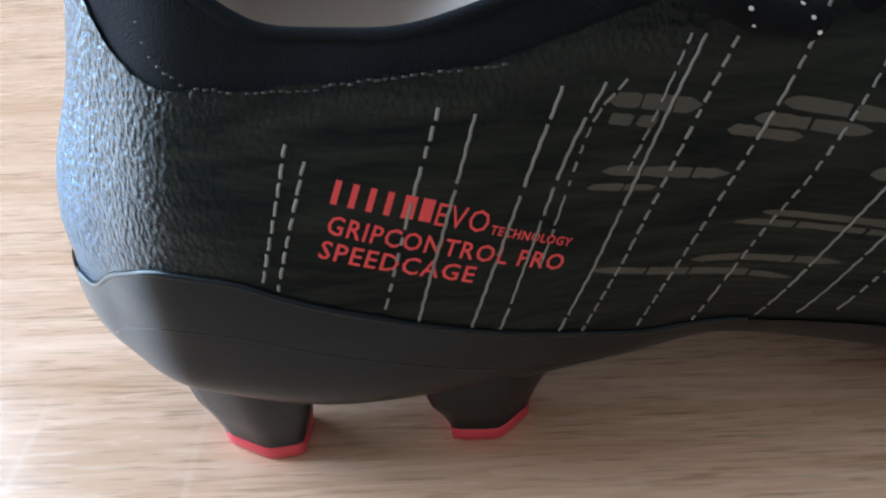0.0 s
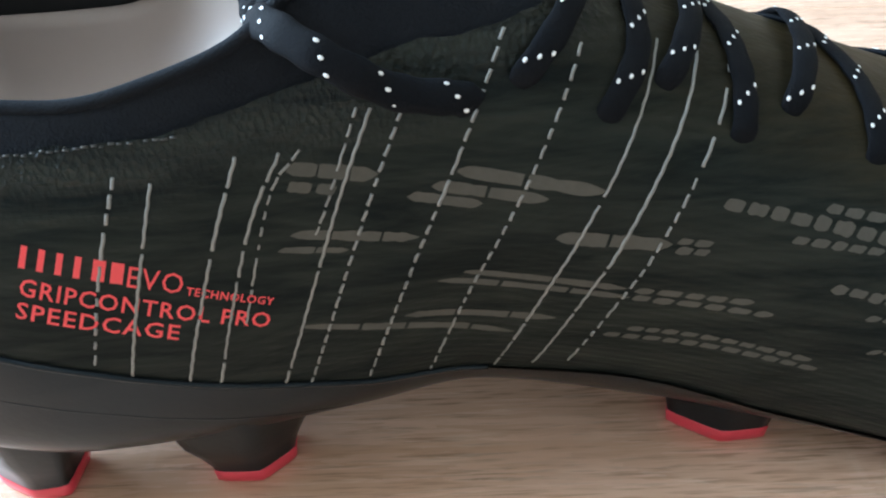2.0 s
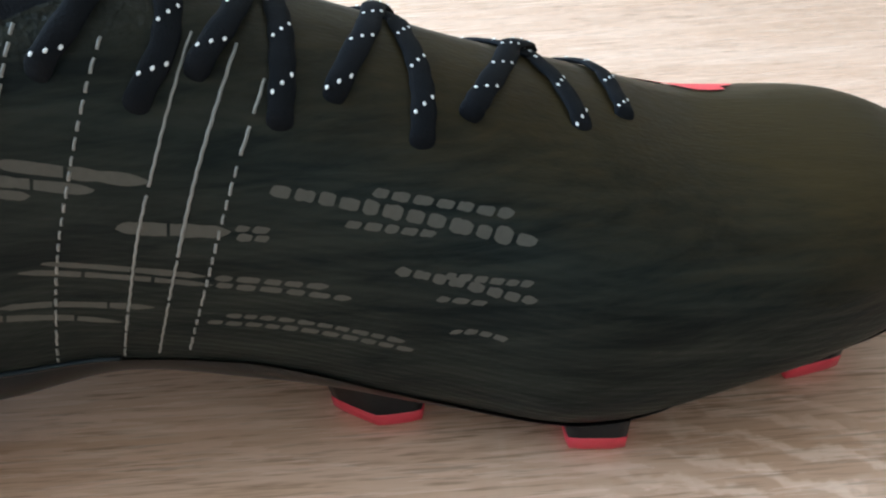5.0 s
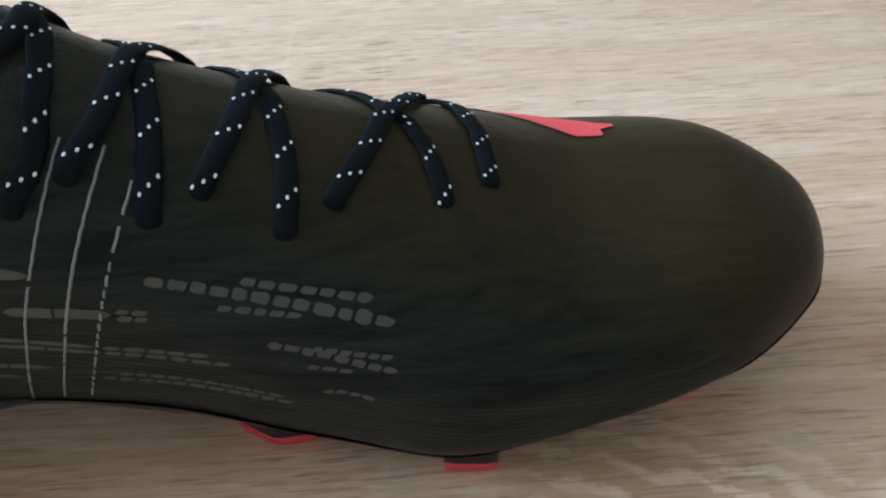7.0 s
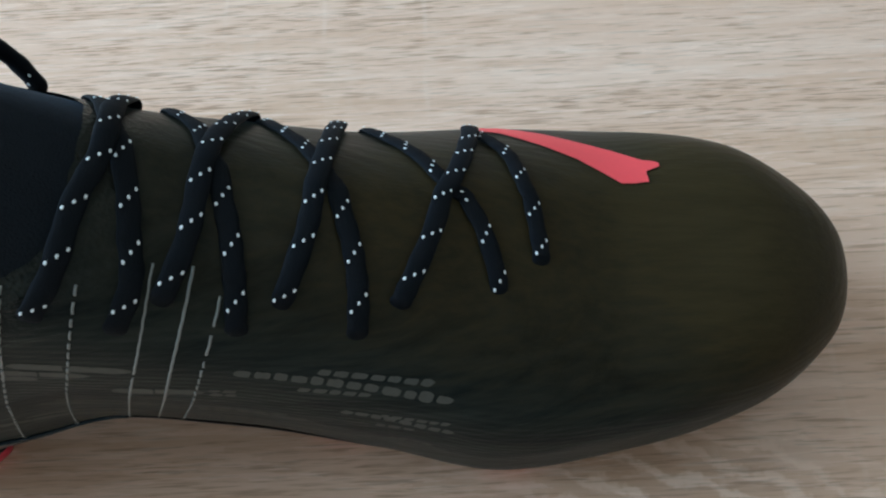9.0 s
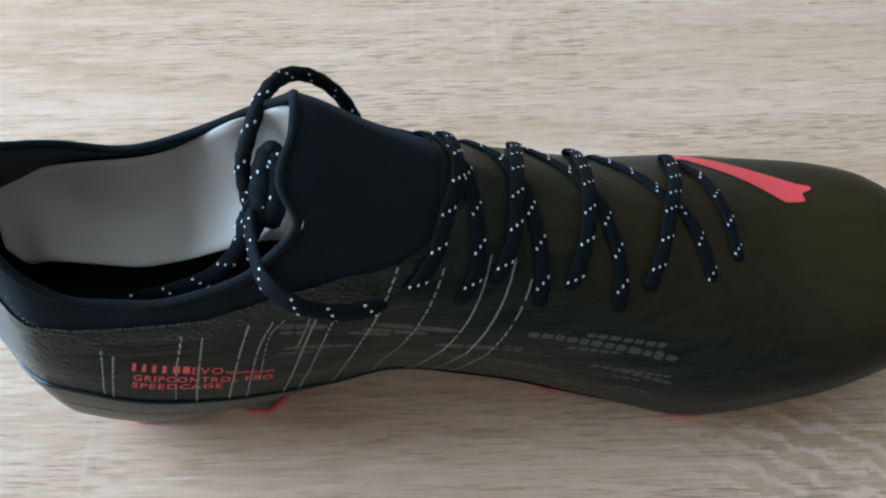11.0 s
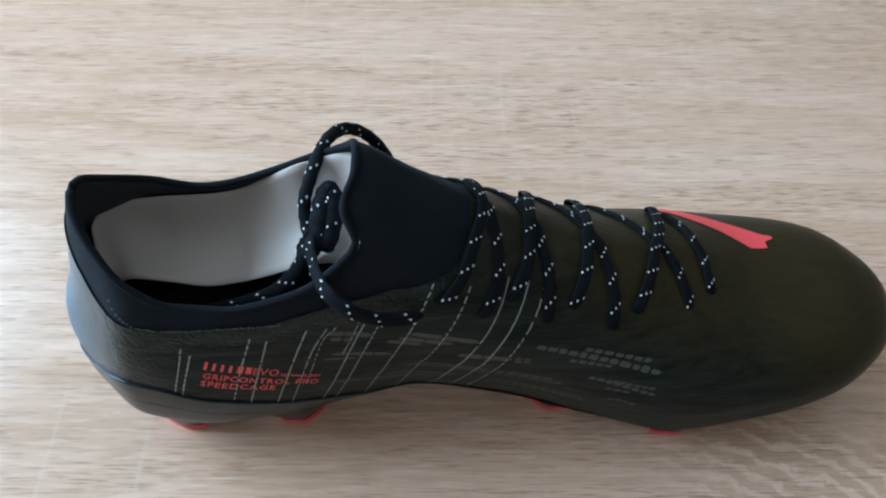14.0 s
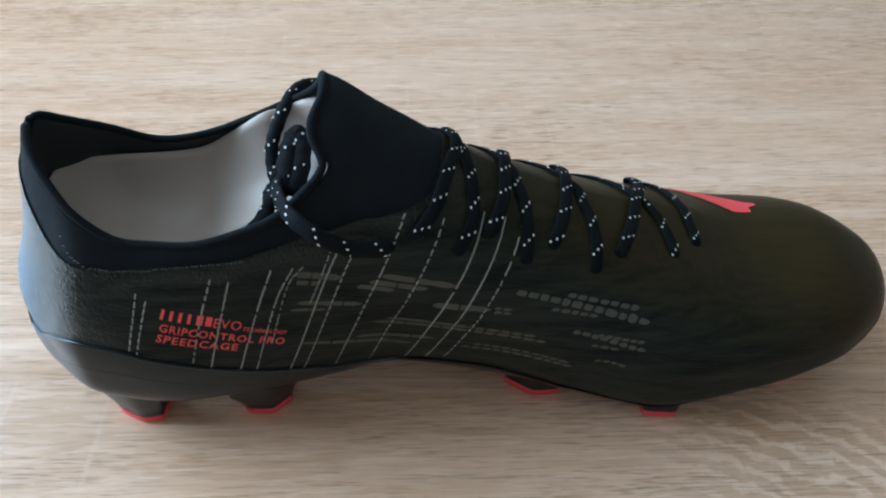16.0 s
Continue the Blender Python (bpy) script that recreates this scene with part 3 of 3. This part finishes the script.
STREAKS_TOE = [
    (0.1445, 0.0364, 0.1745, 0.0310, 0.00066, 0.0031),
    (0.1409, 0.0347, 0.1758, 0.0290, 0.00066, 0.0031),
    (0.1561, 0.0607, 0.1963, 0.0497, 0.00110, 0.0033),
    (0.1713, 0.0588, 0.1929, 0.0537, 0.00072, 0.0031),
    (0.1668, 0.0545, 0.1808, 0.0519, 0.00062, 0.0031),
    (0.1738, 0.0464, 0.1960, 0.0408, 0.00095, 0.0027),
    (0.1815, 0.0452, 0.1954, 0.0438, 0.00066, 0.0024),
    (0.1800, 0.0409, 0.1882, 0.0402, 0.0006, 0.0024),
    (0.1818, 0.0340, 0.1913, 0.0330, 0.0006, 0.0024),
]
for x0, z0, x1, z1, tall, cell in STREAKS_HEEL + STREAKS_WAIST + STREAKS_TOE:
    n = max(2, round((x1 - x0) / cell))
    small = cell < 0.004
    bow = -0.0008 if x1 > 0.17 and z0 < 0.04 else 0.0
    # cuts between the cells, a little uneven
    cuts = [0.0] + [(i + random.uniform(-0.14, 0.14)) / n for i in range(1, n)] + [1.0]
    for c0, c1 in zip(cuts, cuts[1:]):
        gap = (0.105 if small else 0.03) * (c1 - c0)
        shift, grow = random.uniform(-0.08, 0.08) * tall, random.uniform(0.82, 0.98)
        grid = []
        for s in range(9):
            t = c0 + gap + (c1 - c0 - 2 * gap) * s / 8
            slim = min(1.0, 9.0 * t + (0.6 if small else 0.15), 7.0 * (1 - t) + (0.5 if small else 0.12))
            rnd = (0.62, 0.90, 0.98, 1.0, 1.0, 1.0, 0.98, 0.90, 0.62)[s] if small else (0.93 if s in (0, 8) else 1.0)
            x, z = x0 + (x1 - x0) * t, z0 + (z1 - z0) * t - bow * math.sin(math.pi * t) + shift
            h = tall * grow * slim * rnd * (0.95 + 0.3 * noise.noise(Vector((x * 900, z * 500, 0))))
            grid.append([side(x + 0.00018 * (j - 1.5), z + h * (2 * j / 3 - 1), 0.00068) for j in range(4)])
        part("printed_patch", sheet(grid), SHIMMER, film)

# ---- lettering ----
def lettered(body, x0, z0, x1, z1, tall, bold=0.0):
    """Words flat on the outer side, from one end of their base line to the other."""
    cu = bpy.data.curves.new("words", "FONT")
    cu.body, cu.size, cu.resolution_u, cu.offset = body, 1.0, 2, bold
    cu.space_character = 1.12
    ob = bpy.data.objects.new("words", cu)
    scene.collection.objects.link(ob)
    bpy.context.view_layer.update()
    me = bpy.data.meshes.new_from_object(ob.evaluated_get(bpy.context.evaluated_depsgraph_get()))
    bpy.data.objects.remove(ob)
    bm = bmesh.new()
    bm.from_mesh(me)
    bpy.data.meshes.remove(me)
    bmesh.ops.triangulate(bm, faces=bm.faces)
    bmesh.ops.subdivide_edges(bm, edges=[e for e in bm.edges if e.calc_length() > 0.35], cuts=2)
    place_flat(bm, x0, z0, x1, z1, tall)
    return bm


def place_flat(bm, x0, z0, x1, z1, tall):
    lo = Vector([min(v.co[i] for v in bm.verts) for i in range(2)])
    hi = Vector([max(v.co[i] for v in bm.verts) for i in range(2)])
    d = Vector((x1 - x0, z1 - z0))
    up = Vector((-d.y, d.x)).normalized() * tall
    for v in bm.verts:
        a, b = (v.co.x - lo.x) / (hi.x - lo.x), (v.co.y - lo.y) / (hi.y - lo.y)
        q = Vector((x0, z0)) + d * a + up * b
        v.co = side(q.x, q.y, 0.00070)


def bars(shapes):
    bm = bmesh.new()
    for x, w, skew, low, high in shapes:
        bm.faces.new([bm.verts.new(p) for p in ((x - skew, low, 0), (x + w - skew, low, 0), (x + w + skew, high, 0), (x + skew, high, 0))])
    return bm


mark = bars([(i * 0.55, 0.20 if i < 4 else 0.38, 0, 0, 1) for i in range(6)])
place_flat(mark, 0.0539, 0.0599, 0.0683, 0.0556, 0.0034)
part("lettering", mark, CORAL, boot, "row of plain coral bars", False)
for body, *line in [("EVO", 0.0688, 0.0551, 0.0764, 0.0527, 0.0035),
                    ("TECHNOLOGY", 0.0769, 0.0525, 0.0890, 0.0481, 0.0015, 0.02),
                    ("GRIPCONTROL PRO", 0.0532, 0.0556, 0.0877, 0.0440, 0.0029, 0.012),
                    ("SPEEDCAGE", 0.0520, 0.0519, 0.0743, 0.0444, 0.0029, 0.012)]:
    part("lettering", lettered(body, *line), CORAL, boot, "coral printed words", False)

# ---- the coral mark on the toe: a plain tapering blade with a forked end (x, turn) ----
BLADE = [(0.2045, 140.5, 149), (0.209, 138, 149), (0.214, 132, 145), (0.2195, 126, 140.5), (0.2255, 119, 134.5), (0.2305, 111, 130), (0.2345, 104, 126), (0.2375, 103.8, 122.5), (0.2408, 104.6, 118.5)]
part("toe_mark", sheet([[skin(x, a + (b - a) * j / 8, 0.0009) for j in range(9)] for x, a, b in BLADE]), CORAL, boot, "plain coral tapering print on the toe")
part("toe_mark", sheet([[skin(x, a + (b - a) * j / 3, 0.0009) for j in range(4)] for x, a, b in [(0.2408, 111, 118.5), (0.2425, 112.5, 118), (0.2442, 114, 116.5)]]), CORAL, boot, "plain coral tapering print on the toe")


# ---- laces ----
def braid(points, ups, name, parent, wide=0.0020, flat=0.30, flecks=0.0092, phase=0.0, label=""):
    """A flat lace with white flecks woven in, three by three."""
    n = len(points)
    taper = [wide * (1 + 0.05 * math.sin(i * 0.9)) for i in range(n)]
    for i, k in enumerate((0.45, 0.78, 0.94)):
        taper[i] *= k
        taper[-1 - i] *= k
    ob = part(name, tube(points, taper, 14, flat, ups), LACE, parent, label)
    run, nxt, bm = 0.0, flecks * (0.35 + phase), bmesh.new()
    for i in range(1, n - 1):
        step = (points[i] - points[i - 1]).length
        run += step
        if run >= nxt:
            nxt += flecks * random.uniform(0.92, 1.08)
            d = (points[i + 1] - points[i - 1]).normalized()
            s = d.cross(ups[i]).normalized()
            u = s.cross(d)
            for j in (-1, 0, 1):
                ang = radians(90 + j * 44)
                c = points[i] + d * (-j * 0.0015) + s * (wide * 0.97 * math.cos(ang)) + u * (wide * flat * 1.02 * math.sin(ang))
                nn = (s * math.cos(ang) * flat + u * math.sin(ang)).normalized()
                t2 = nn.cross(d).normalized()
                ring = [bm.verts.new(c + d * (0.00042 * math.cos(a)) + t2 * (0.00030 * math.sin(a)) + nn * 0.00002) for a in (k * math.pi / 4 for k in range(8))]
                mid = bm.verts.new(c + nn * 0.00022)
                for k in range(8):
                    bm.faces.new((ring[k], ring[(k + 1) % 8], mid))
    part("fleck", bm, FLECK, ob, "white reflective flecks")
    return ob


LACES = [
    ((0.1383, 27, 0.1431, 49, 0.1433, 66, 0.1419, 84, 0.1347, 118, 0.1280, 138), 0.0012), ((0.1262, 28, 0.1324, 48, 0.1359, 72, 0.1383, 90, 0.1365, 120, 0.1345, 142), 0.0023),
    ((0.1586, 36, 0.1592, 54, 0.1586, 71, 0.1562, 87, 0.1503, 115, 0.1443, 129, 0.140, 143), 0.0012), ((0.1467, 43, 0.1515, 67, 0.1529, 87, 0.1539, 112, 0.1550, 134, 0.155, 147), 0.0023),
    ((0.1792, 44, 0.1797, 61, 0.1789, 75, 0.1765, 88, 0.1740, 99, 0.1694, 114, 0.1622, 130, 0.157, 144), 0.0012), ((0.1660, 50, 0.1706, 76, 0.1720, 91, 0.1730, 113, 0.1730, 138, 0.172, 149), 0.0023),
    ((0.2062, 65, 0.2030, 83, 0.1980, 94, 0.1909, 115, 0.1825, 133, 0.178, 146), 0.0012), ((0.1864, 59, 0.1888, 68, 0.1945, 88, 0.1992, 109, 0.2016, 127, 0.202, 140), 0.0023),
    ((0.2144, 74, 0.2138, 84, 0.2124, 97, 0.2100, 116, 0.2066, 126, 0.202, 137), 0.0013),
]
for k, (row, high) in enumerate(LACES):
    way = spline([(row[i], row[i + 1] / 1000, 0) for i in range(0, len(row), 2)], 12)
    n = len(way)
    pts, ups = [], []
    for i, q in enumerate(way):
        dip = min(1.0, (i + 0.5) / 4, (n - 0.5 - i) / 4)
        pts.append(skin(q.x, q.y * 1000, -0.0004 + (high + 0.0004) * dip))
        ups.append(normal(q.x, q.y * 1000))
    braid(pts, ups, "lace", boot, phase=random.random() * 0.5, label="flat dark navy lace with white flecks")


def loose(points, name, label, wide=0.0024, flat=0.6, phase=0.0):
    way = spline(points, 12)
    braid(way, [Vector((-0.35, -0.75, 0.55))] * len(way), name, boot, wide, flat, phase=phase, label=label)


# the strand from the top eyelet into the opening, the loop over it, the tucked bow and the free end
loose([(0.1205, -0.0318, 0.0780), (0.1184, -0.0332, 0.0798), (0.1101, -0.0352, 0.0822), (0.1012, -0.0352, 0.0875), (0.0940, -0.0290, 0.0895), (0.0892, -0.0160, 0.0850), (0.0866, -0.0030, 0.0810)], "lace_end", "flat navy lace strand over the collar", 0.0024, 0.5)
loose([(0.0872, -0.0060, 0.0805), (0.0858, -0.0010, 0.0825), (0.0855, 0.0035, 0.0870), (0.0868, 0.0080, 0.0905), (0.0897, 0.0170, 0.0940), (0.0927, 0.0245, 0.0938), (0.0968, 0.0305, 0.0905), (0.1020, 0.0335, 0.0850), (0.1070, 0.0345, 0.0765), (0.1110, 0.0320, 0.0680)], "lace_loop", "navy lace loop standing over the tongue", 0.0021, 0.85)
loose([(0.0890, -0.0100, 0.0800), (0.0900, -0.0040, 0.0835), (0.0912, 0.0030, 0.0875), (0.0930, 0.0060, 0.0890), (0.0942, 0.0030, 0.0875), (0.0938, -0.0040, 0.0835), (0.0915, -0.0100, 0.0795)], "lace_bow", "navy lace bow tucked into the boot", 0.0032, 0.8)
loose([(0.0868, -0.0050, 0.0790), (0.0855, -0.0085, 0.0775), (0.0870, -0.0110, 0.0790), (0.0888, -0.0070, 0.0815), (0.0865, -0.0040, 0.0822)], "lace_knot", "tight knot in the navy lace", 0.0028, 0.9)
loose([(0.0862, -0.0070, 0.0770), (0.0820, -0.0130, 0.0720), (0.0760, -0.0170, 0.0680), (0.0690, -0.0190, 0.0660), (0.0620, -0.0200, 0.0640), (0.0540, -0.0205, 0.0620)], "lace_end", "free navy lace end lying in the boot", 0.0024, 0.5)

# ---- stitches along the collar: a broken row of short dark thread ----
for i in range(44):
    x = 0.023 + 0.056 * i / 43 + random.uniform(-0.0002, 0.0002)
    if random.random() < 0.12:
        continue
    z = knit_edge(x)[0] - 0.0002 + random.uniform(-0.0002, 0.0002)
    long = random.uniform(0.00025, 0.0005)
    a, b = side(x - long, z, 0.0008), side(x + long, z, 0.0008)
    part("stitch", tube([a, (a + b) / 2 + side_normal(x, z) * 0.0002, b], random.uniform(0.00012, 0.00018), 6), STITCH, boot)
